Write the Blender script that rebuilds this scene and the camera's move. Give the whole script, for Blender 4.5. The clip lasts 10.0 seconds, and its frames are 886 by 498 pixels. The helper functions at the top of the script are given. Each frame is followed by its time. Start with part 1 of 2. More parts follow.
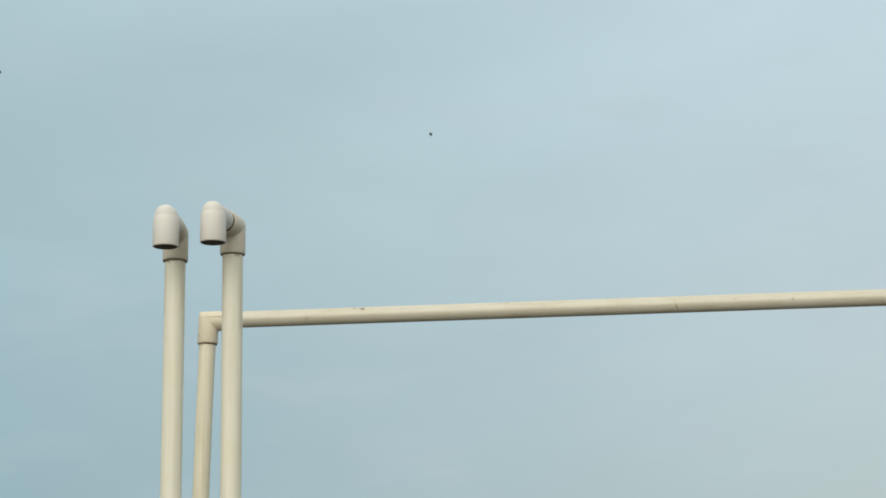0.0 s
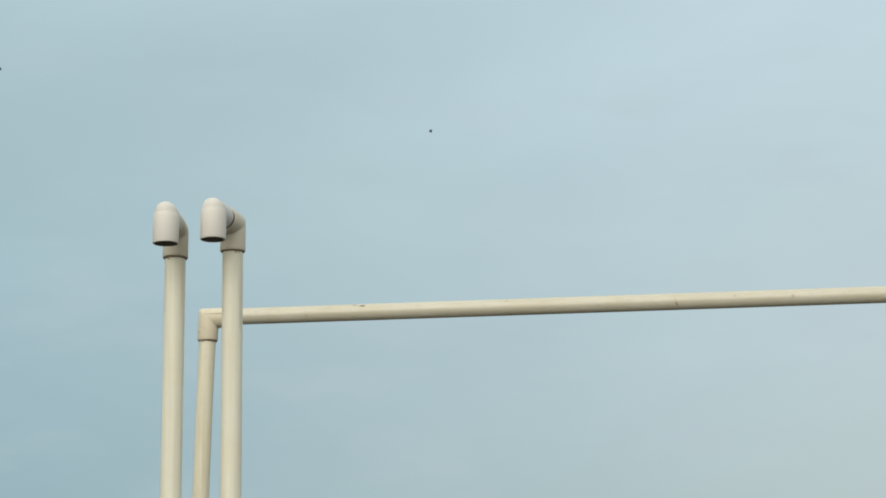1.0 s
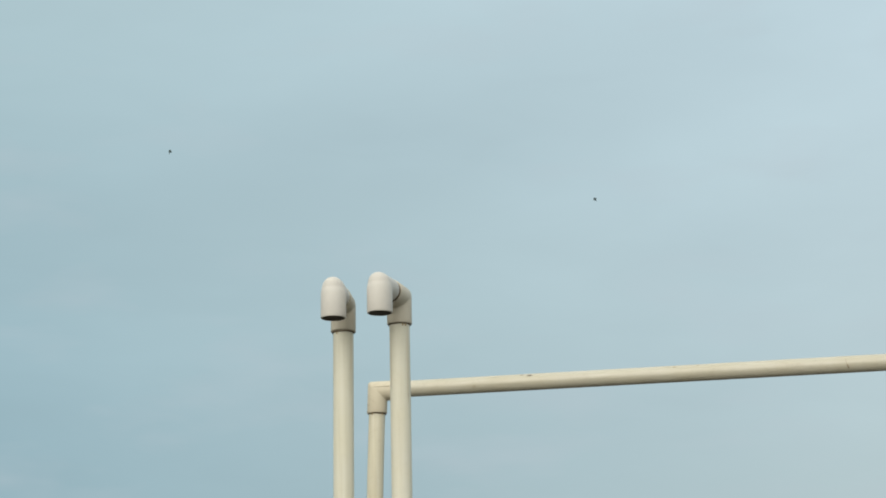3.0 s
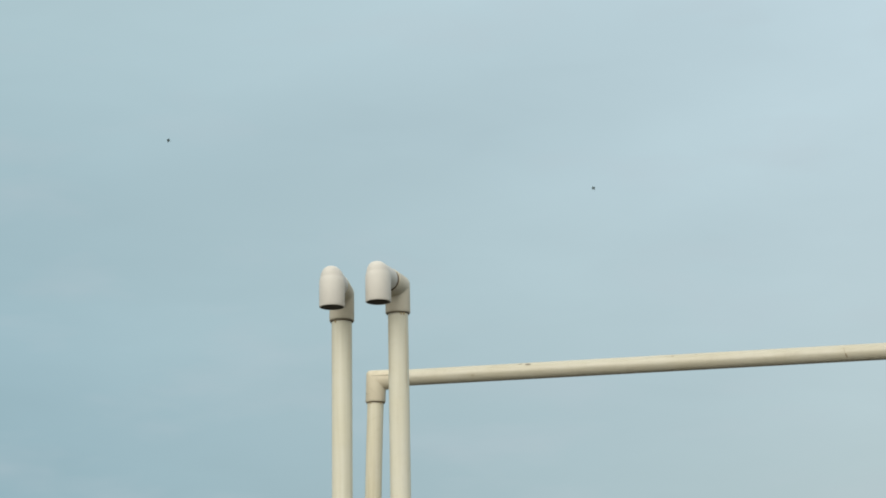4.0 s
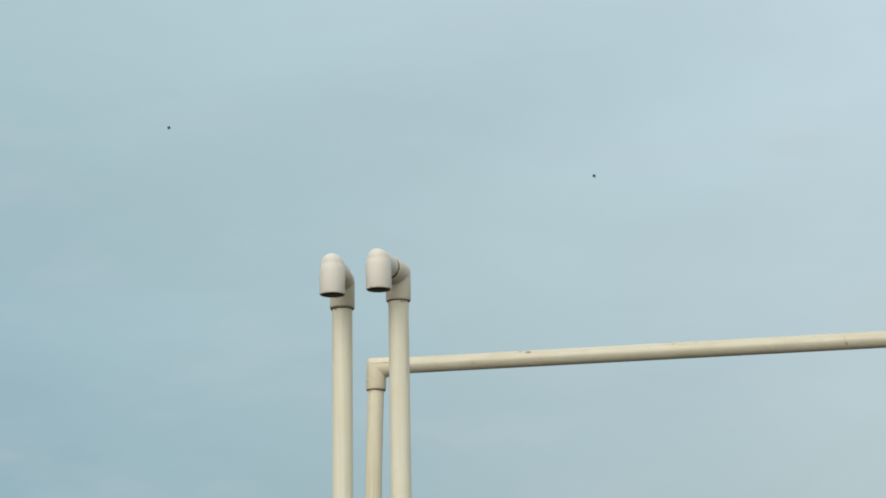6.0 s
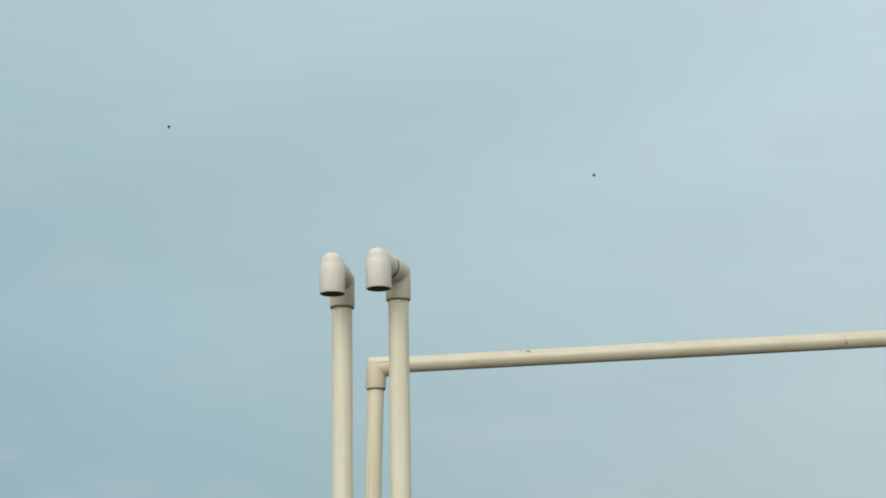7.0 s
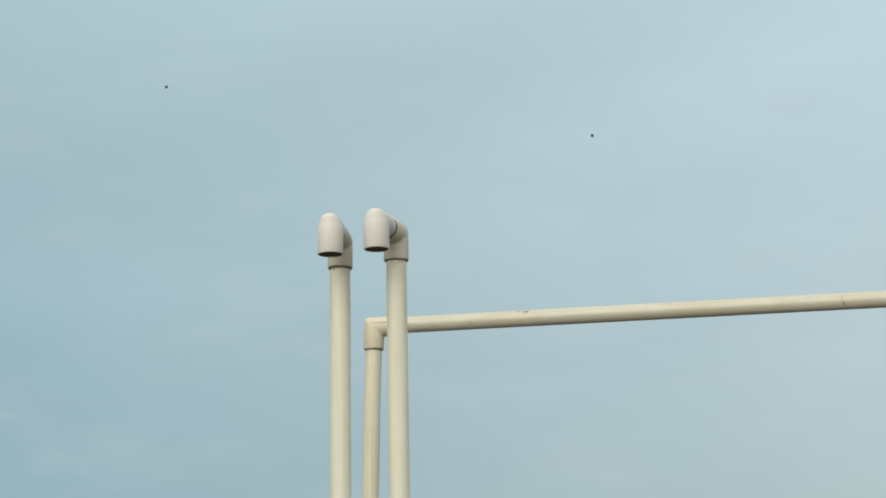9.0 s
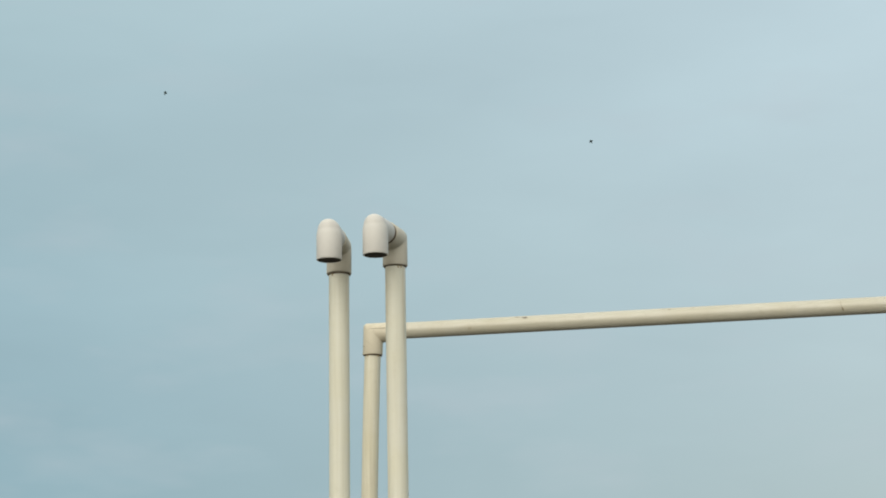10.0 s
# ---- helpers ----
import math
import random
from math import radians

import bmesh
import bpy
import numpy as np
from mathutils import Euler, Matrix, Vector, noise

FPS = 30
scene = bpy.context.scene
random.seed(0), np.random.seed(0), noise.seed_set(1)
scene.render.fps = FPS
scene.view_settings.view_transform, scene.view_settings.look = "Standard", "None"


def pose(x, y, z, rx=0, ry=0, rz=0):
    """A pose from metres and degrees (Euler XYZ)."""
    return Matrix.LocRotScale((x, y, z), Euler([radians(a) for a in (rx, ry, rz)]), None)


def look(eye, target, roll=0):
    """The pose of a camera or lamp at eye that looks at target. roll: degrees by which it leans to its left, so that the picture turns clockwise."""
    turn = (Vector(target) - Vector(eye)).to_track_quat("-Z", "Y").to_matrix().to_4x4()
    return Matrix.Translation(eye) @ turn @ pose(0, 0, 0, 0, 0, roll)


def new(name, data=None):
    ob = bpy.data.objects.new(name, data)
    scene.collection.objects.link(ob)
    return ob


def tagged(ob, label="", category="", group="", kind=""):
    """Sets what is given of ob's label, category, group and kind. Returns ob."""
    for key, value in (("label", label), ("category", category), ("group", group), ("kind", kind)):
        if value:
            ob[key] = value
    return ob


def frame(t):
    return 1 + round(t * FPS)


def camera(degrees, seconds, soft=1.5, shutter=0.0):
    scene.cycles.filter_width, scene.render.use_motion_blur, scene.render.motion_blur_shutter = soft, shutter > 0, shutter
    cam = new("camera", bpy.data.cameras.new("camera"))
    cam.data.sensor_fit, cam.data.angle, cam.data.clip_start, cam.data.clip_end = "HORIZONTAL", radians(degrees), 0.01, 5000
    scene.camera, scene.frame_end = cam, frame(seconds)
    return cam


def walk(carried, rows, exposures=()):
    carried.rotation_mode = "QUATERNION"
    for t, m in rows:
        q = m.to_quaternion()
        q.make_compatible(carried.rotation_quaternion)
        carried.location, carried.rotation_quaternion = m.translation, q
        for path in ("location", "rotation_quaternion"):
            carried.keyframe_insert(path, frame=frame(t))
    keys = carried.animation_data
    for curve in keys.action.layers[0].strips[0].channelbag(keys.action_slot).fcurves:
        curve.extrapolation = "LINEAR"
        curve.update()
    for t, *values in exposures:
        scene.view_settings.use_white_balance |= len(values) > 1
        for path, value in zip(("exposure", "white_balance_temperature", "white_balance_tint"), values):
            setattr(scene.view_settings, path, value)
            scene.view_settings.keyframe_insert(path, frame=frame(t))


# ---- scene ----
# ---- camera and its walk: held by hand at one standing point, panned and tilted, with a slight sway back as it pans ----
cam = camera(27.52, 10.0, soft=1.8)
EYE, SWAY = Vector((0.0, 0.0, 1.6)), Vector((-0.0073, 0.0265, 0.0070))


def aim(pitch, yaw, roll, sway):
    return pose(*(EYE + SWAY * sway), 90 + pitch, 0, yaw) @ pose(0, 0, 0, 0, 0, roll)


PATH = [
    (0, 13.032, -0.089, -0.98, 1),
    (0.5, 13.129, -0.085, -0.96, 1),
    (1, 12.936, -0.085, -0.96, 1),
    (1.2, 13.157, -0.039, -0.96, 1),
    (1.3, 13.632, 0.106, -0.97, 1),
    (1.5, 14.135, 0.301, -1.00, 1),
    (2, 15.143, 0.816, -1.10, 1),
    (2.1, 15.321, 1.121, -1.12, 1),
    (2.2, 16.118, 4.353, -1.12, 0.3),
    (2.3, 15.854, 5.564, -1.14, 0),
    (2.5, 15.849, 5.582, -1.15, 0),
    (2.7, 15.720, 5.530, -1.15, 0),
    (2.8, 15.485, 5.480, -1.15, 0),
    (3, 15.252, 5.299, -1.16, 0),
    (3.1, 15.296, 5.285, -1.16, 0),
    (3.2, 15.222, 5.270, -1.16, 0),
    (4.3, 14.884, 5.256, -1.16, 0),
    (4.5, 14.866, 5.254, -1.16, 0),
    (5, 14.750, 5.258, -1.14, 0),
    (5.5, 14.536, 5.278, -1.11, 0),
    (7, 14.486, 5.279, -1.09, 0),
    (7.5, 14.187, 5.287, -1.06, 0),
    (7.8, 13.925, 5.290, -1.06, 0),
    (8, 13.696, 5.291, -1.06, 0),
    (8.2, 13.570, 5.285, -1.06, 0),
    (8.5, 13.336, 5.263, -1.07, 0),
    (9, 13.235, 5.236, -1.07, 0),
    (9.5, 13.416, 5.199, -1.08, 0),
    (10, 13.417, 5.196, -1.08, 0),
]
walk(cam, [(t, aim(*row)) for t, *row in PATH], [(0, 0.0), (10, 0.0)])

# ---- world: thin high cloud over a hazy sky ----
SUN_EL, SUN_AZ = 25, 194      # degrees up; degrees clockwise from +y


def node(tree, kind, **sets):
    n = tree.nodes.new(kind)
    for key, value in sets.items():
        n.inputs[key.replace("_", " ")].default_value = value
    return n


def math_node(tree, op, a, b=None, clamp=False):
    n = tree.nodes.new("ShaderNodeMath")
    n.operation, n.use_clamp = op, clamp
    for i, value in enumerate((a, b)):
        if value is None:
            continue
        if isinstance(value, (int, float)):
            n.inputs[i].default_value = value
        else:
            tree.links.new(value, n.inputs[i])
    return n.outputs[0]


def mix_node(tree, fac, a, b, blend="MIX"):
    n = tree.nodes.new("ShaderNodeMix")
    n.data_type, n.blend_type = "RGBA", blend
    for slot, value in ((0, fac), (6, a), (7, b)):
        if isinstance(value, (int, float)):
            n.inputs[slot].default_value = value
        elif isinstance(value, tuple):
            n.inputs[slot].default_value = (*value, 1)
        else:
            tree.links.new(value, n.inputs[slot])
    return n.outputs[2]


def make_world():
    world = bpy.data.worlds.new("sky")
    scene.world = world
    world.use_nodes = True
    t = world.node_tree
    t.nodes.clear()
    sky = t.nodes.new("ShaderNodeTexSky")
    sky.sky_type, sky.sun_disc = "NISHITA", False
    sky.sun_elevation, sky.sun_rotation = radians(SUN_EL), radians(SUN_AZ)
    sky.air_density, sky.dust_density, sky.ozone_density = 1.0, 2.0, 1.5
    clear = mix_node(t, 1.0, sky.outputs[0], (0.10, 0.10, 0.10), "MULTIPLY")
    coord = t.nodes.new("ShaderNodeTexCoord")
    split = t.nodes.new("ShaderNodeSeparateXYZ")
    t.links.new(coord.outputs["Generated"], split.inputs[0])
    x, y, z = split.outputs
    # one even veil of high cloud: deeper blue low on one side, paler towards the sun's haze on the other
    side = math_node(t, "DIVIDE", math_node(t, "ADD", x, 0.36), 0.64, clamp=True)
    high = math_node(t, "DIVIDE", math_node(t, "ADD", z, -0.08), 0.32, clamp=True)
    low_row = mix_node(t, side, (0.260, 0.409, 0.471), (0.464, 0.552, 0.553))
    high_row = mix_node(t, side, (0.412, 0.553, 0.588), (0.564, 0.702, 0.763))
    cloud = mix_node(t, high, low_row, high_row)
    # thin streaks drawn out along one slanting direction
    lay = t.nodes.new("ShaderNodeMapping")
    lay.inputs["Rotation"].default_value = (0, radians(-12), 0)
    lay.inputs["Scale"].default_value = (1.0, 1.0, 3.0)
    t.links.new(coord.outputs["Generated"], lay.inputs[0])
    broad = node(t, "ShaderNodeTexNoise", Scale=4.5, Detail=3.0, Roughness=0.45, Distortion=0.4)
    fine = node(t, "ShaderNodeTexNoise", Scale=17.0, Detail=4.0, Roughness=0.5, Distortion=0.6)
    hue = node(t, "ShaderNodeTexNoise", Scale=11.0, Detail=3.0)
    for n in (broad, fine, hue):
        t.links.new(lay.outputs[0], n.inputs["Vector"])
    veil = math_node(t, "ADD", math_node(t, "MULTIPLY", broad.outputs[0], 0.16), math_node(t, "MULTIPLY", fine.outputs[0], 0.05))
    # one greyer streak high over the pipes
    px = math_node(t, "ADD", x, 0.085)
    pz = math_node(t, "SUBTRACT", math_node(t, "SUBTRACT", z, 0.325), math_node(t, "MULTIPLY", px, 0.22))
    q = math_node(t, "ADD", math_node(t, "POWER", math_node(t, "ABSOLUTE", math_node(t, "DIVIDE", px, 0.19)), 2.0),
                  math_node(t, "POWER", math_node(t, "ABSOLUTE", math_node(t, "DIVIDE", pz, 0.055)), 2.0))
    streak = math_node(t, "POWER", math_node(t, "SUBTRACT", 1.0, q, clamp=True), 1.5)
    streak = math_node(t, "MULTIPLY", streak, math_node(t, "MULTIPLY", fine.outputs[0], 0.13))
    level = math_node(t, "SUBTRACT", math_node(t, "ADD", veil, 0.945), streak)
    tone = t.nodes.new("ShaderNodeCombineColor")
    for k in range(3):
        t.links.new(level, tone.inputs[k])
    cloud = mix_node(t, 1.0, cloud, tone.outputs[0], "MULTIPLY")
    # a slightly paler, warmer swell of cloud behind the pipes
    bx = math_node(t, "DIVIDE", math_node(t, "ADD", x, 0.13), 0.20)
    bz = math_node(t, "DIVIDE", math_node(t, "SUBTRACT", z, 0.232), 0.085)
    b2 = math_node(t, "ADD", math_node(t, "POWER", math_node(t, "ABSOLUTE", bx), 2.0), math_node(t, "POWER", math_node(t, "ABSOLUTE", bz), 2.0))
    swell = math_node(t, "SUBTRACT", 1.0, b2, clamp=True)
    cloud = mix_node(t, swell, cloud, (1.028, 1.021, 1.010), "MULTIPLY")
    # pinkish thin patches
    warm = math_node(t, "MULTIPLY", math_node(t, "SUBTRACT", hue.outputs[0], 0.52, clamp=True), 1.3, clamp=True)
    cloud = mix_node(t, warm, cloud, (0.500, 0.578, 0.622))
    # overhead the cloud is lit through and brighter
    up = math_node(t, "MULTIPLY", math_node(t, "SUBTRACT", z, 0.45, clamp=True), 1.6, clamp=True)
    cloud = mix_node(t, up, cloud, (0.95, 0.99, 1.02))
    # the cloud glows widely round the hidden sun, behind the standing point
    toward = t.nodes.new("ShaderNodeVectorMath")
    toward.operation = "DOT_PRODUCT"
    e, a = radians(SUN_EL), radians(SUN_AZ)
    toward.inputs[1].default_value = (math.sin(a) * math.cos(e), math.cos(a) * math.cos(e), math.sin(e))
    t.links.new(coord.outputs["Generated"], toward.inputs[0])
    glow = math_node(t, "POWER", math_node(t, "MAXIMUM", toward.outputs["Value"], 0.0), 2.0)
    cloud = mix_node(t, glow, cloud, (2.1, 2.03, 1.86))
    veiled = mix_node(t, 0.93, clear, cloud)
    back = t.nodes.new("ShaderNodeBackground")
    back.inputs[1].default_value = 1.0
    t.links.new(veiled, back.inputs[0])
    out = t.nodes.new("ShaderNodeOutputWorld")
    t.links.new(back.outputs[0], out.inputs[0])


make_world()

sun = new("sun", bpy.data.lights.new("sun", "SUN"))
sun.data.energy, sun.data.angle, sun.data.color = 0.85, radians(42), (1.0, 0.962, 0.872)
_e, _a = radians(SUN_EL), radians(SUN_AZ)
sun.matrix_world = look((30 * math.sin(_a) * math.cos(_e), 30 * math.cos(_a) * math.cos(_e), 30 * math.sin(_e)), (0, 0, 0))


# ---- materials ----
def material(name):
    m = bpy.data.materials.new(name)
    m.use_nodes = True
    return m, m.node_tree, m.node_tree.nodes["Principled BSDF"]


def plastic(name, base, grime, yellow, rough, stain=0.35, run=(1.0, 1.0, 1.0), streak=0.0, gloss=0.35):
    """Weathered PVC: a blotchy yellowing, fine dirt, a slightly uneven skin and, by streak, rain runs drawn out along the pipe by run."""
    m, t, bsdf = material(name)
    coord = t.nodes.new("ShaderNodeTexCoord")
    info = t.nodes.new("ShaderNodeObjectInfo")
    shift = t.nodes.new("ShaderNodeVectorMath")
    shift.operation = "ADD"
    t.links.new(coord.outputs["Object"], shift.inputs[0])
    t.links.new(info.outputs["Random"], shift.inputs[1])
    blotch = node(t, "ShaderNodeTexNoise", Scale=7.0, Detail=5.0, Roughness=0.6)
    dirt = node(t, "ShaderNodeTexNoise", Scale=38.0, Detail=6.0, Roughness=0.65)
    speck = node(t, "ShaderNodeTexNoise", Scale=210.0, Detail=3.0, Roughness=0.6)
    for n in (blotch, dirt, speck):
        t.links.new(shift.outputs[0], n.inputs["Vector"])
    aged = math_node(t, "MULTIPLY", math_node(t, "SUBTRACT", blotch.outputs[0], 0.36, clamp=True), 2.2, clamp=True)
    colour = mix_node(t, aged, base, yellow)
    soil = math_node(t, "MULTIPLY", math_node(t, "SUBTRACT", dirt.outputs[0], 0.54, clamp=True), 3.2, clamp=True)
    colour = mix_node(t, math_node(t, "MULTIPLY", soil, stain), colour, grime)
    if streak:
        drawn = t.nodes.new("ShaderNodeMapping")
        drawn.inputs["Scale"].default_value = run
        t.links.new(shift.outputs[0], drawn.inputs[0])
        runs = node(t, "ShaderNodeTexNoise", Scale=95.0, Detail=3.0, Roughness=0.55)
        t.links.new(drawn.outputs[0], runs.inputs["Vector"])
        dark = math_node(t, "MULTIPLY", math_node(t, "SUBTRACT", runs.outputs[0], 0.50, clamp=True), 4.0, clamp=True)
        colour = mix_node(t, math_node(t, "MULTIPLY", dark, streak), colour, grime)
        pale = math_node(t, "MULTIPLY", math_node(t, "SUBTRACT", 0.47, runs.outputs[0], clamp=True), 4.0, clamp=True)
        colour = mix_node(t, math_node(t, "MULTIPLY", pale, streak * 1.3), colour, (0.74, 0.73, 0.68))
    dots = math_node(t, "MULTIPLY", math_node(t, "SUBTRACT", speck.outputs[0], 0.64, clamp=True), 5.0, clamp=True)
    colour = mix_node(t, math_node(t, "MULTIPLY", dots, 0.35), colour, grime)
    t.links.new(colour, bsdf.inputs["Base Color"])
    t.links.new(math_node(t, "ADD", math_node(t, "MULTIPLY", dirt.outputs[0], 0.22), rough - 0.11), bsdf.inputs["Roughness"])
    bump = node(t, "ShaderNodeBump", Strength=0.12, Distance=0.002)
    t.links.new(dirt.outputs[0], bump.inputs["Height"])
    t.links.new(bump.outputs[0], bsdf.inputs["Normal"])
    bsdf.inputs["Specular IOR Level"].default_value = gloss
    return m


UPRIGHT, LEVEL = (1.0, 1.0, 0.035), (0.03, 1.0, 1.0)
PVC = plastic("aged_cream_pvc", (0.636, 0.614, 0.503), (0.365, 0.322, 0.21), (0.62, 0.589, 0.447), 0.48, 0.16, UPRIGHT, 0.16)
FITTING = plastic("grey_white_pvc_fitting", (0.62, 0.594, 0.538), (0.335, 0.31, 0.26), (0.577, 0.551, 0.487), 0.46, 0.20)
OLD_FITTING = plastic("dulled_cream_pvc_fitting", (0.565, 0.52, 0.42), (0.28, 0.25, 0.185), (0.50, 0.455, 0.35), 0.50, 0.30)
SMALL_PVC = plastic("yellowed_pvc", (0.60, 0.56, 0.425), (0.315, 0.262, 0.165), (0.565, 0.519, 0.365), 0.50, 0.22, UPRIGHT, 0.25)
SMALL_FITTING = plastic("tan_pvc_fitting", (0.60, 0.54, 0.405), (0.22, 0.17, 0.11), (0.53, 0.465, 0.33), 0.50, 0.40)
LINE_PVC = plastic("rain_washed_pvc", (0.525, 0.496, 0.392), (0.25, 0.21, 0.13), (0.48, 0.44, 0.32), 0.36, 0.28, LEVEL, 0.12, 0.6)
# brown of the scuffs and drip, also of the elbow's painted shade line
SEAM = plastic("brown_dirt_and_edge_shade", (0.30, 0.25, 0.17), (0.20, 0.16, 0.10), (0.33, 0.28, 0.19), 0.7)
WATERMARK = plastic("brown_water_mark", (0.42, 0.37, 0.27), (0.30, 0.25, 0.17), (0.44, 0.39, 0.28), 0.7)
GLUE = plastic("amber_solvent_glue", (0.42, 0.32, 0.16), (0.22, 0.16, 0.08), (0.48, 0.37, 0.20), 0.4)
RUN = plastic("pale_brown_dirt_run", (0.60, 0.56, 0.435), (0.40, 0.35, 0.24), (0.57, 0.52, 0.385), 0.5, 0.3, UPRIGHT, 0.2)
# joint rings: grime, with the shadow of the gap painted into the same dark colour
GRIME_AND_GAP = plastic("dark_joint_grime_and_gap_shade", (0.12, 0.09, 0.06), (0.05, 0.04, 0.03), (0.16, 0.12, 0.08), 0.8)
# inside of the fittings: the shade of the hollow is put into this colour
BORE = plastic("shaded_pipe_inside", (0.22, 0.20, 0.17), (0.09, 0.08, 0.06), (0.26, 0.23, 0.18), 0.85)
FLAKE = plastic("dark_residue", (0.25, 0.225, 0.19), (0.12, 0.10, 0.09), (0.30, 0.27, 0.22), 0.85)


def roof_material():
    m, t, bsdf = material("weathered_concrete")
    coord = t.nodes.new("ShaderNodeTexCoord")
    big = node(t, "ShaderNodeTexNoise", Scale=0.35, Detail=6.0)
    small = node(t, "ShaderNodeTexNoise", Scale=45.0, Detail=6.0, Roughness=0.7)
    for n in (big, small):
        t.links.new(coord.outputs["Object"], n.inputs["Vector"])
    colour = mix_node(t, big.outputs[0], (0.056, 0.050, 0.040), (0.088, 0.080, 0.063))
    colour = mix_node(t, math_node(t, "MULTIPLY", small.outputs[0], 0.5), colour, (0.085, 0.078, 0.066))
    t.links.new(colour, bsdf.inputs["Base Color"])
    bsdf.inputs["Roughness"].default_value = 0.9
    bump = node(t, "ShaderNodeBump", Strength=0.5, Distance=0.01)
    t.links.new(small.outputs[0], bump.inputs["Height"])
    t.links.new(bump.outputs[0], bsdf.inputs["Normal"])
    return m


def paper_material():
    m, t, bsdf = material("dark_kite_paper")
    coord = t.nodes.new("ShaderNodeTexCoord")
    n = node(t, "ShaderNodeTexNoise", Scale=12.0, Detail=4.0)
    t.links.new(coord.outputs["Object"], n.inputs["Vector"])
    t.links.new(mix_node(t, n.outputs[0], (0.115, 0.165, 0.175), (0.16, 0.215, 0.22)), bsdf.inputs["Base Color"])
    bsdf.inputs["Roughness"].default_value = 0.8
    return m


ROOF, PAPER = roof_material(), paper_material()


# ---- builders ----
def part(name, bm, mat, parent=None, label="", smooth=True):
    me = bpy.data.meshes.new(name)
    bmesh.ops.recalc_face_normals(bm, faces=bm.faces)
    bm.to_mesh(me)
    bm.free()
    for one in (mat if isinstance(mat, tuple) else (mat,)):
        me.materials.append(one)
    if smooth:
        for p in me.polygons:
            p.use_smooth = True
        me.set_sharp_from_angle(angle=radians(40))
    ob = new(name, me)
    ob.parent = parent
    if label:
        tagged(ob, label)
    return ob


def sweep(path, profile, segments=48, closed=True):
    """A ring section carried along a path. path: points; profile: for each point a radius, or one for all.
    The section at each point stands square to the path's mean direction there."""
    bm = bmesh.new()
    pts = [Vector(p) for p in path]
    side = None
    rings = []
    for i, p in enumerate(pts):
        ahead = (pts[min(i + 1, len(pts) - 1)] - pts[max(i - 1, 0)])
        if ahead.length < 1e-9:
            ahead = pts[i] - pts[i - 2] if i > 1 else pts[i + 2] - pts[i]
        ahead.normalize()
        if side is None:
            ref = Vector((0, 1, 0)) if abs(ahead.z) > 0.7 else Vector((0, 0, 1))
            side = ahead.cross(ref).normalized()
        side = (side - ahead * side.dot(ahead)).normalized()
        other = ahead.cross(side)
        r = profile[i] if isinstance(profile, (list, tuple)) else profile
        rings.append([bm.verts.new(p + (side * math.cos(a) + other * math.sin(a)) * r)
                      for a in (2 * math.pi * k / segments for k in range(segments))])
    loops = list(zip(rings, rings[1:]))
    if closed:
        loops.append((rings[-1], rings[0]))
    for a, b in loops:
        for k in range(segments):
            bm.faces.new((a[k], a[(k + 1) % segments], b[(k + 1) % segments], b[k]))
    return bm


def tube(a, b, outer, inner, segments=48, wobble=0.0, seed=0):
    """A hollow pipe from a to b with softened lips, bowed by a few millimetres where wobble says so."""
    a, b = Vector(a), Vector(b)
    run = b - a
    n = max(2, int(run.length / 0.12))
    unit = run.normalized()
    lip = 0.0015
    out, radii = [], []
    stations = [0.0, lip] + [run.length * k / n for k in range(1, n)] + [run.length - lip, run.length]
    for s in stations:
        bow = Vector((noise.noise((s * 0.9, seed, 0.3)), noise.noise((s * 0.9, seed, 7.7)), 0.35 * noise.noise((s * 0.9, seed, 3.1)))) * wobble
        bow *= min(1.0, s / 0.3, (run.length - s) / 0.3) if wobble else 0
        out.append(a + unit * s + bow)
        radii.append(outer - lip if s in (0.0, run.length) else outer)
    bm = sweep(out, radii, segments, closed=False)
    back = sweep(out, [inner] * len(out), segments, closed=False)
    me = bpy.data.meshes.new("inner")
    back.to_mesh(me)
    back.free()
    bm.from_mesh(me)
    bpy.data.meshes.remove(me)
    bm.verts.ensure_lookup_table()
    half = len(bm.verts) // 2
    for start in (0, half - segments):
        for k in range(segments):
            j = (k + 1) % segments
            bm.faces.new((bm.verts[start + k], bm.verts[start + j], bm.verts[half + start + j], bm.verts[half + start + k]))
    return bm


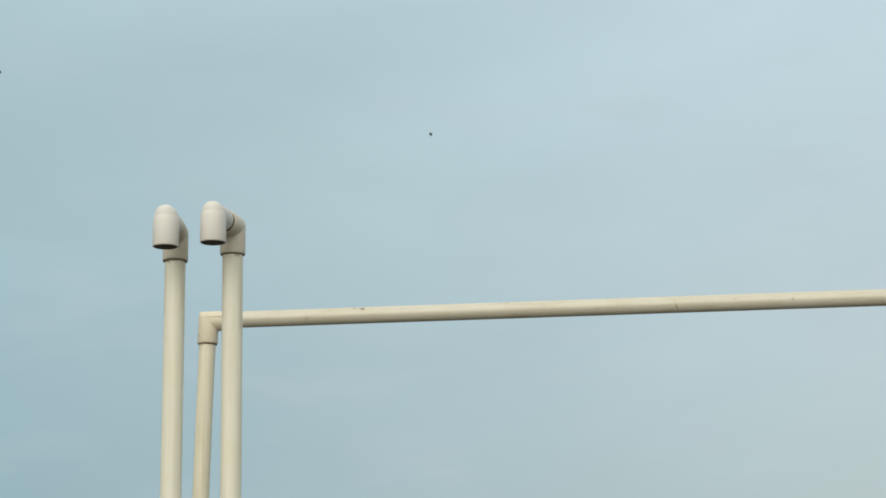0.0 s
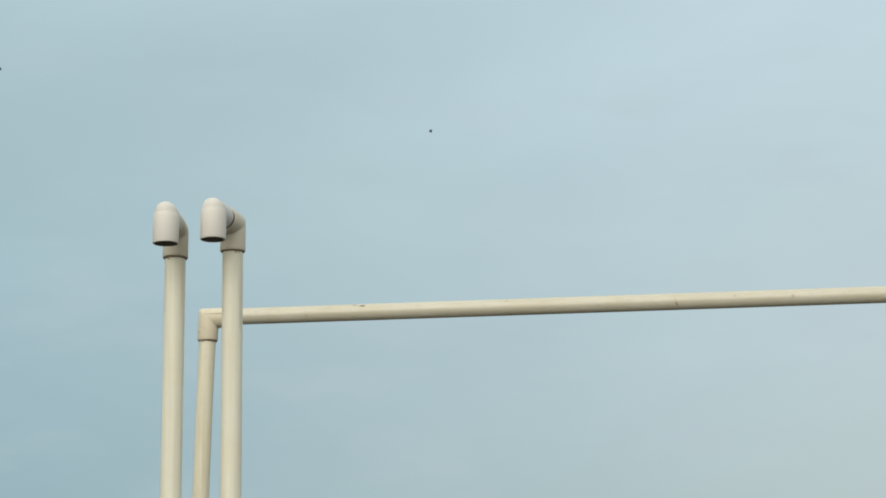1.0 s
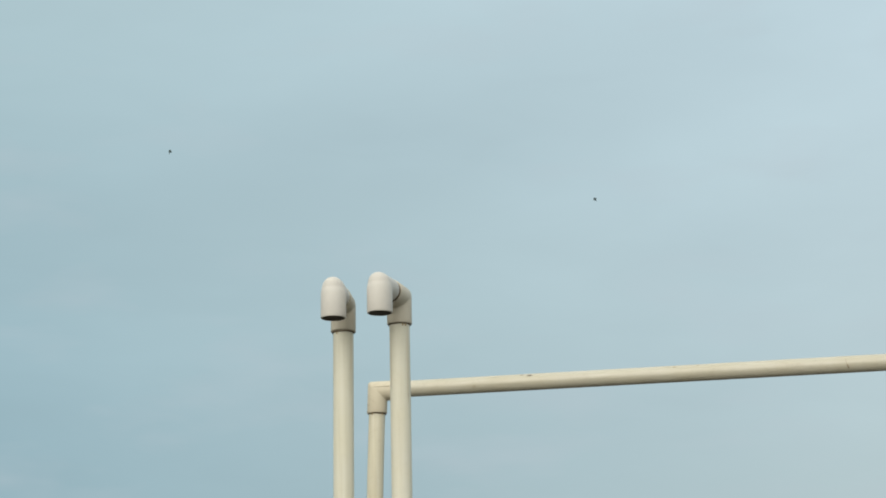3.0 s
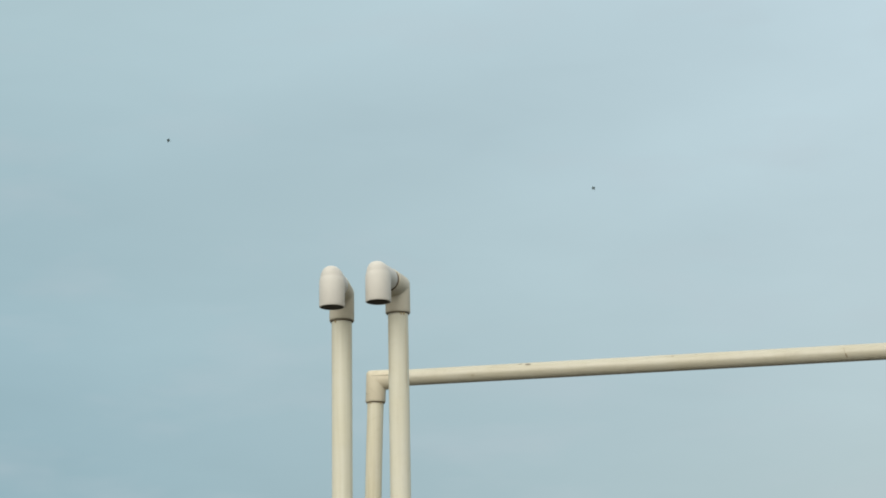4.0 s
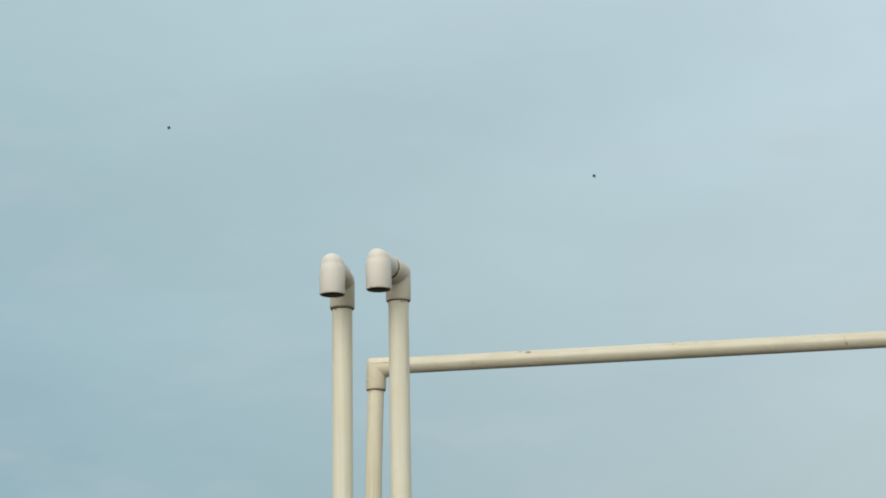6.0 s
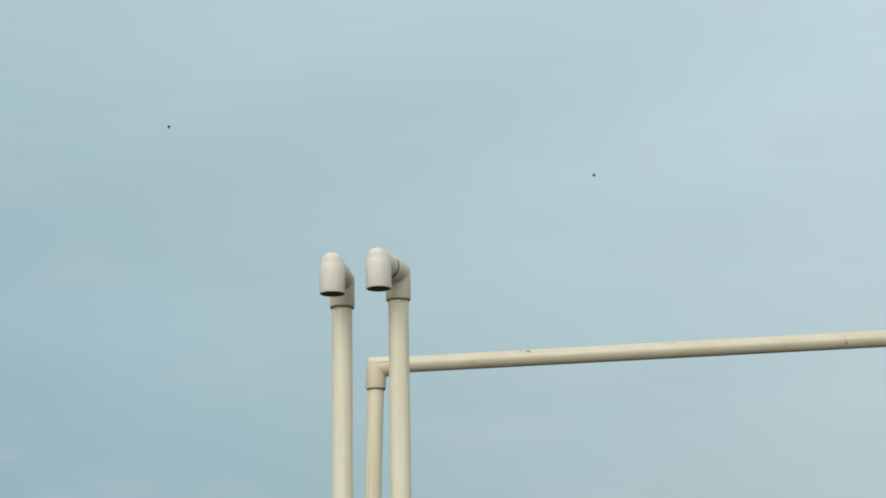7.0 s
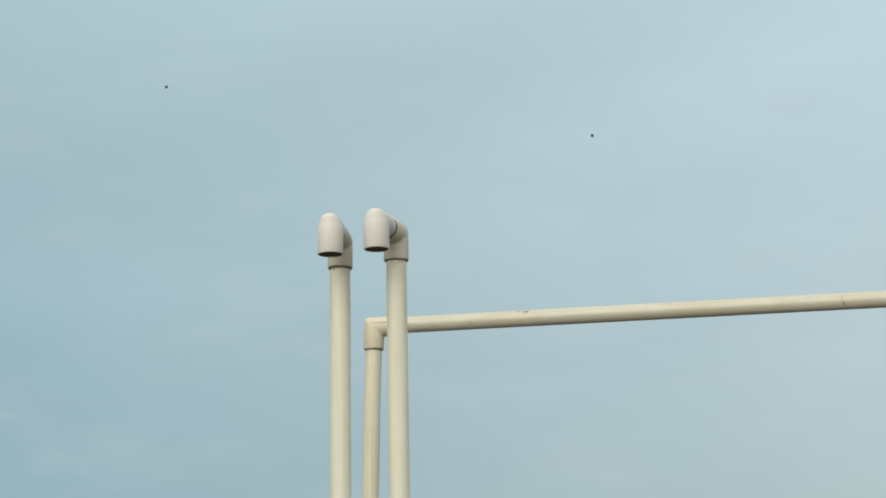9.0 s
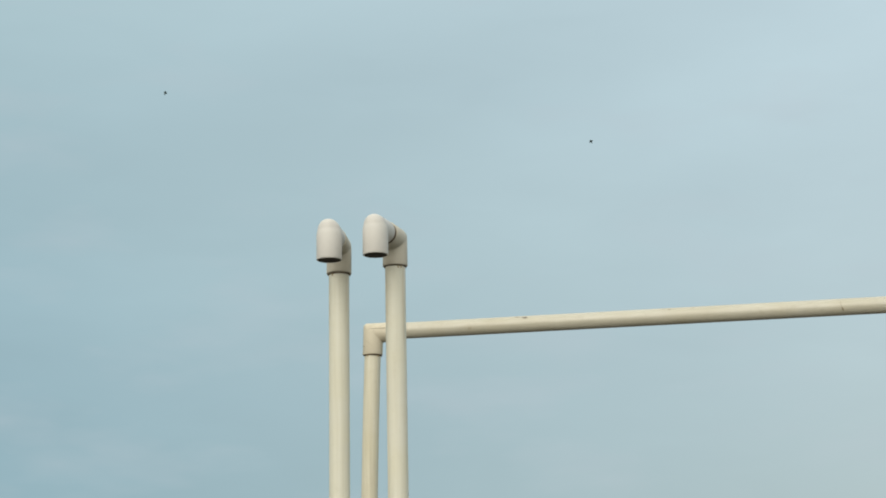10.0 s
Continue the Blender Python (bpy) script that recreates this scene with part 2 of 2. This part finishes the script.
def elbow(corner, to_a, to_b, reach, outer, inner, soft, segments=48):
    """A moulded, nearly mitred right-angle fitting with a socket each way: reach from the corner to each mouth,
    soft the rounding of its outer edge."""
    corner, u, w = Vector(corner), Vector(to_a).normalized(), Vector(to_b).normalized()
    side = u.cross(w).normalized()
    lip = 0.0022
    steps = 6
    bm = bmesh.new()

    def skin(r, lipped):
        rings = []
        turns = [2 * math.pi * k / segments for k in range(segments)]
        legs = ((reach, lip), (reach - lip * 0.35, lip * 0.3), (reach - lip, 0.0)) if lipped else ((reach, 0.0), (reach - lip, 0.0))
        for d, less in legs:
            rings.append([corner + u * d - w * (r - less) * math.cos(a) + side * (r - less) * math.sin(a) for a in turns])
        for k in range(steps + 1):
            f = k / steps
            row = []
            for a in turns:
                e, h = r * math.cos(a), r * math.sin(a)
                rho = 0.005 + soft * max(0.0, math.cos(a))
                tip = corner - (u + w) * e + side * h
                p, q = tip + u * rho, tip + w * rho
                row.append(p * (1 - f) ** 2 + tip * 2 * f * (1 - f) + q * f * f)
            rings.append(row)
        for d, less in reversed(legs):
            rings.append([corner + w * d - u * (r - less) * math.cos(a) + side * (r - less) * math.sin(a) for a in turns])
        rings = [[bm.verts.new(v) for v in row] for row in rings]
        for a, b in zip(rings, rings[1:]):
            for k in range(segments):
                bm.faces.new((a[k], a[(k + 1) % segments], b[(k + 1) % segments], b[k]))
        return rings

    shell = skin(outer, True)
    outer_faces = len(bm.faces)
    bore = skin(inner, False)
    # inner faces take the second material, darkened to stand for shade in the mouth
    for f in list(bm.faces)[outer_faces:]:
        f.material_index = 1
    for at in (0, -1):
        for k in range(segments):
            j = (k + 1) % segments
            bm.faces.new((shell[at][k], shell[at][j], bore[at][j], bore[at][k]))
    return bm


def socketed_elbow(corner, to_a, to_b, reach_a, reach_b, starts, collars, body, bore):
    """A moulded elbow whose bend is slimmer than its two sockets. to_a, to_b: the ways to its mouths; starts: how far from the corner
    each socket's shoulder lies; collars, body, bore: radii of the sockets, the bend and the sockets' inside."""
    bm = elbow(corner, to_a, to_b, min(reach_a, reach_b) - 0.012, body, body - 0.004, 0.022)
    corner = Vector(corner)
    segments = 48
    for way, reach, start, collar in ((to_a, reach_a, starts[0], collars[0]), (to_b, reach_b, starts[1], collars[1])):
        u = Vector(way).normalized()
        side = u.cross(Vector((1, 0, 0)) if abs(u.x) < 0.7 else Vector((0, 0, 1))).normalized()
        other = u.cross(side)
        skin = [(start - 0.0015, body - 0.003), (start, body - 0.0003), (start + 0.004, body + (collar - body) * 0.35), (start + 0.009, body + (collar - body) * 0.75), (start + 0.016, collar),
                (reach - 0.0022, collar), (reach - 0.0008, collar - 0.0007), (reach, collar - 0.002)]
        inside = [(reach, bore), (start + 0.012, bore), (start + 0.012, body - 0.006)]
        rows = [[bm.verts.new(corner + u * d + (side * math.cos(a) + other * math.sin(a)) * r)
                 for a in (2 * math.pi * k / segments for k in range(segments))] for d, r in skin + inside]
        for i, (p, q) in enumerate(zip(rows, rows[1:])):
            for k in range(segments):
                f = bm.faces.new((p[k], p[(k + 1) % segments], q[(k + 1) % segments], q[k]))
                f.material_index = 1 if i >= len(skin) else 0
    return bm


def ring(centre, axis, radius, height, swell, segments=48):
    """A thin uneven bead round a pipe."""
    c, u = Vector(centre), Vector(axis).normalized()
    bm = sweep([c - u * height / 2, c - u * height * 0.25, c + u * height * 0.25, c + u * height / 2],
               [radius - 0.001, radius + swell, radius + swell, radius - 0.001], segments, closed=False)
    for v in bm.verts:
        v.co += u * 0.0012 * noise.noise(v.co * 60)
    return bm


def patch_on(a, axis, radius, around, wide, length, thick, seed, skew=0.0):
    """A torn scrap that hugs the pipe: around is the angle of its middle, from straight up (on an upright pipe from +x) towards the -y side; skew slants it."""
    u = Vector(axis).normalized()
    ref = Vector((0, 0, 1)) if abs(u.z) < 0.7 else Vector((1, 0, 0))
    up = (ref - u * u.dot(ref)).normalized()
    front = u.cross(up)
    if front.y > 0:
        front = -front
    bm = bmesh.new()
    nu, nv = 10, 7
    grid = []
    for i in range(nu + 1):
        row = []
        for j in range(nv + 1):
            s, q = 2 * i / nu - 1, 2 * j / nv - 1
            edge = math.sqrt(max(0.0, 1 - min(1.0, s * s))) * (0.75 + 0.5 * noise.noise((s * 2.3, seed, 0)))
            ang = around + q * wide / radius / 2 * max(0.05, edge)
            lift = radius + 0.0006 + thick * max(0.0, 1 - q * q) * edge
            row.append(bm.verts.new(Vector(a) + u * (s * length / 2 + q * max(0.05, edge) * skew) + (up * math.cos(ang) + front * math.sin(ang)) * lift))
        grid.append(row)
    for i in range(nu):
        for j in range(nv):
            bm.faces.new((grid[i][j], grid[i + 1][j], grid[i + 1][j + 1], grid[i][j + 1]))
    return bm


# ---- ground ----
def ground():
    bm = bmesh.new()
    cuts = [-4000, -800, -150, -40, -12, -4, 0, 4, 12, 40, 150, 800, 4000]
    grid = [[bm.verts.new((x, y, 0)) for x in cuts] for y in cuts]
    for i in range(len(cuts) - 1):
        for j in range(len(cuts) - 1):
            bm.faces.new((grid[i][j], grid[i][j + 1], grid[i + 1][j + 1], grid[i + 1][j]))
    return tagged(part("ground", bm, ROOF, smooth=False), "grey weathered flat concrete under the pipes", "ground", kind="structure")


ground()


# ---- the two vent stacks ----
def vent_pipe(foot, top, arm, label, runs, drips):
    """A riser that ends in two elbows turned over to face down. top: where riser and arm meet; arm: from there to the spout's axis;
    runs: angle round the riser, length and width of each run of dirt below the socket; drips: the angles of beads of glue there."""
    foot, top, arm = Vector(foot), Vector(top), Vector(arm)
    thing = new("vent_pipe")
    thing.location = foot
    tagged(thing, label, "pipe", group="vent pipes")
    up = (top - foot).normalized()
    t = top - foot
    over = arm.normalized()
    drop, level = 0.0825, 0.076
    riser = part("riser", tube((0, 0, 0), t - up * 0.045, 0.0302, 0.026, wobble=0.0), PVC, thing)
    part("joint_ring", ring(t - up * (drop + 0.0012), up, 0.0302, 0.0042, 0.0036), GRIME_AND_GAP, riser, "dark ring of grime and painted gap shadow under the socket")
    for k, (turn, length, wide) in enumerate(runs):
        part("dirt_run", patch_on(t - up * (drop + 0.004 + length / 2), up, 0.0302, turn, wide, length, 0.0002, 20.0 + k), RUN, riser, "faint brown run of dirt")
    for k, turn in enumerate(drips):
        part("glue_drip", patch_on(t - up * (drop + 0.005), up, 0.0302, turn, 0.006, 0.011, 0.0036, 30.0 + k), GLUE, riser, "amber bead of glue")
    part("elbow", elbow(t, -up, over, drop, 0.0370, 0.0304, 0.016), (OLD_FITTING, BORE), thing, "dulled cream moulded elbow")
    part("nipple", tube(t + over * 0.05, t + arm - over * 0.05, 0.0302, 0.026), OLD_FITTING, thing)
    part("joint_ring", ring(t + over * (drop + 0.002), over, 0.0302, 0.004, 0.0034), GRIME_AND_GAP, thing, "dark ring of grime and painted gap shadow between the elbows")
    part("spout", socketed_elbow(t + arm, -over, -up, level, 0.086, (0.030, -0.003), (0.0350, 0.0370), 0.0341, 0.0332), (FITTING, BORE), thing,
         "greyish cream elbow with its open mouth down")
    return thing


vent_pipe((-0.790, 5.19, 0), (-0.7830, 5.19, 2.861), (-0.0042, -0.160, 0.0098), "cream plastic vent pipe ending in a down-turned elbow pair",
          ((2.60, 0.16, 0.009), (0.60, 0.12, 0.008)), (2.1,))
vent_pipe((-0.613, 5.20, 0), (-0.6165, 5.20, 2.880), (-0.0362, -0.170, 0.0005), "taller cream plastic vent pipe crossing before the overhead pipe",
          ((2.50, 0.19, 0.010), (0.62, 0.24, 0.011)), (1.15, 0.85))


# ---- the overhead line behind them ----
def overhead_pipe():
    thing = new("overhead_pipe")
    thing.location = (-0.953, 6.547, 0)
    tagged(thing, "long cream plastic pipe carried level overhead on two risers", "pipe")
    o = Vector(thing.location)
    a = Vector((-0.8613, 6.550, 2.862)) - o
    b = Vector((3.141, 6.183, 2.862)) - o
    along = (b - a).normalized()
    foot_a, foot_b = Vector((0, 0, 0)), Vector((b.x, b.y, 0))
    up_a, up_b = (a - foot_a).normalized(), Vector((0, 0, 1))
    reach, size, socket = 0.084, 0.0302, 0.0368
    corner = a - up_a * 0.003
    riser = part("riser", tube(foot_a, a - up_a * 0.05, size, 0.026, wobble=0.005, seed=2), SMALL_PVC, thing)
    part("joint_ring", ring(a - up_a * (reach + 0.0045), up_a, size, 0.0048, 0.0041), GRIME_AND_GAP, riser, "dark ring of grime and painted gap shadow under the socket")
    bend = part("elbow", elbow(corner, -up_a, along, reach, socket, 0.0304, 0.012), (SMALL_FITTING, BORE), thing, "tan stained moulded elbow")
    line = part("crossbar", tube(a + along * 0.05, b - along * 0.05, size, 0.026), LINE_PVC, thing, "rain-marked cream pipe")
    # thin brown strip: paints the shaded edge below the elbow's lit top
    part("dirt_line", patch_on(corner + along * 0.036, along, socket, 1.30, 0.0039, 0.097, 0.0002, 13.0), SEAM, bend, "brown line painted as shade where the lit top ends")
    part("elbow", elbow(b, -along, -up_b, reach, socket, 0.0304, 0.006), (SMALL_FITTING, BORE), thing, "tan stained moulded elbow")
    part("riser", tube(foot_b, b - up_b * 0.05, size, 0.026), SMALL_PVC, thing)
    for turn in (0.75, 2.05):
        part("glue_drip", patch_on(a - up_a * (reach + 0.006), up_a, size, turn, 0.008, 0.013, 0.0042, 33.0 + turn), GLUE, riser, "amber bead of glue")
    # scuffs low on the elbow's upright socket
    for d, turn, wide, length, seed in ((0.053, 2.72, 0.016, 0.0030, 3.0), (0.056, 2.40, 0.010, 0.0026, 14.0), (0.079, 2.90, 0.012, 0.0065, 15.0)):
        part("scuff", patch_on(corner - up_a * d, up_a, socket, turn, wide, length, 0.0003, seed), SEAM, bend, "brown scuff")

    def at(x):
        return a + along * ((x + 0.953 - a.x) / along.x)

    part("residue", patch_on(at(-0.292), along, size, 0.85, 0.012, 0.022, 0.0024, 1.0), FLAKE, line, "dark flake of residue")
    part("residue", patch_on(at(-0.320), along, size, 0.72, 0.005, 0.015, 0.0012, 4.0), FLAKE, line, "dark flake of residue")
    part("seam", patch_on(at(0.831), along, size, 1.50, 0.041, 0.0031, 0.0003, 9.0, 0.0036), WATERMARK, line, "brown hairline seam")
    part("drip", patch_on(at(0.836), along, size, 2.0, 0.022, 0.0072, 0.0004, 6.0, 0.0036), SEAM, line, "brown drip below the seam")
    for x, turn, wide, length, seed in ((0.230, 0.80, 0.012, 0.010, 2.0), (1.041, 1.30, 0.011, 0.006, 5.0), (1.244, 1.55, 0.015, 0.012, 7.0),
                                        (0.314, 0.72, 0.006, 0.008, 8.0), (-0.495, 1.9, 0.012, 0.015, 11.0)):
        part("water_mark", patch_on(at(x), along, size, turn, wide, length, 0.0002, seed), WATERMARK, line, "faint brown water mark")
    return thing


overhead_pipe()


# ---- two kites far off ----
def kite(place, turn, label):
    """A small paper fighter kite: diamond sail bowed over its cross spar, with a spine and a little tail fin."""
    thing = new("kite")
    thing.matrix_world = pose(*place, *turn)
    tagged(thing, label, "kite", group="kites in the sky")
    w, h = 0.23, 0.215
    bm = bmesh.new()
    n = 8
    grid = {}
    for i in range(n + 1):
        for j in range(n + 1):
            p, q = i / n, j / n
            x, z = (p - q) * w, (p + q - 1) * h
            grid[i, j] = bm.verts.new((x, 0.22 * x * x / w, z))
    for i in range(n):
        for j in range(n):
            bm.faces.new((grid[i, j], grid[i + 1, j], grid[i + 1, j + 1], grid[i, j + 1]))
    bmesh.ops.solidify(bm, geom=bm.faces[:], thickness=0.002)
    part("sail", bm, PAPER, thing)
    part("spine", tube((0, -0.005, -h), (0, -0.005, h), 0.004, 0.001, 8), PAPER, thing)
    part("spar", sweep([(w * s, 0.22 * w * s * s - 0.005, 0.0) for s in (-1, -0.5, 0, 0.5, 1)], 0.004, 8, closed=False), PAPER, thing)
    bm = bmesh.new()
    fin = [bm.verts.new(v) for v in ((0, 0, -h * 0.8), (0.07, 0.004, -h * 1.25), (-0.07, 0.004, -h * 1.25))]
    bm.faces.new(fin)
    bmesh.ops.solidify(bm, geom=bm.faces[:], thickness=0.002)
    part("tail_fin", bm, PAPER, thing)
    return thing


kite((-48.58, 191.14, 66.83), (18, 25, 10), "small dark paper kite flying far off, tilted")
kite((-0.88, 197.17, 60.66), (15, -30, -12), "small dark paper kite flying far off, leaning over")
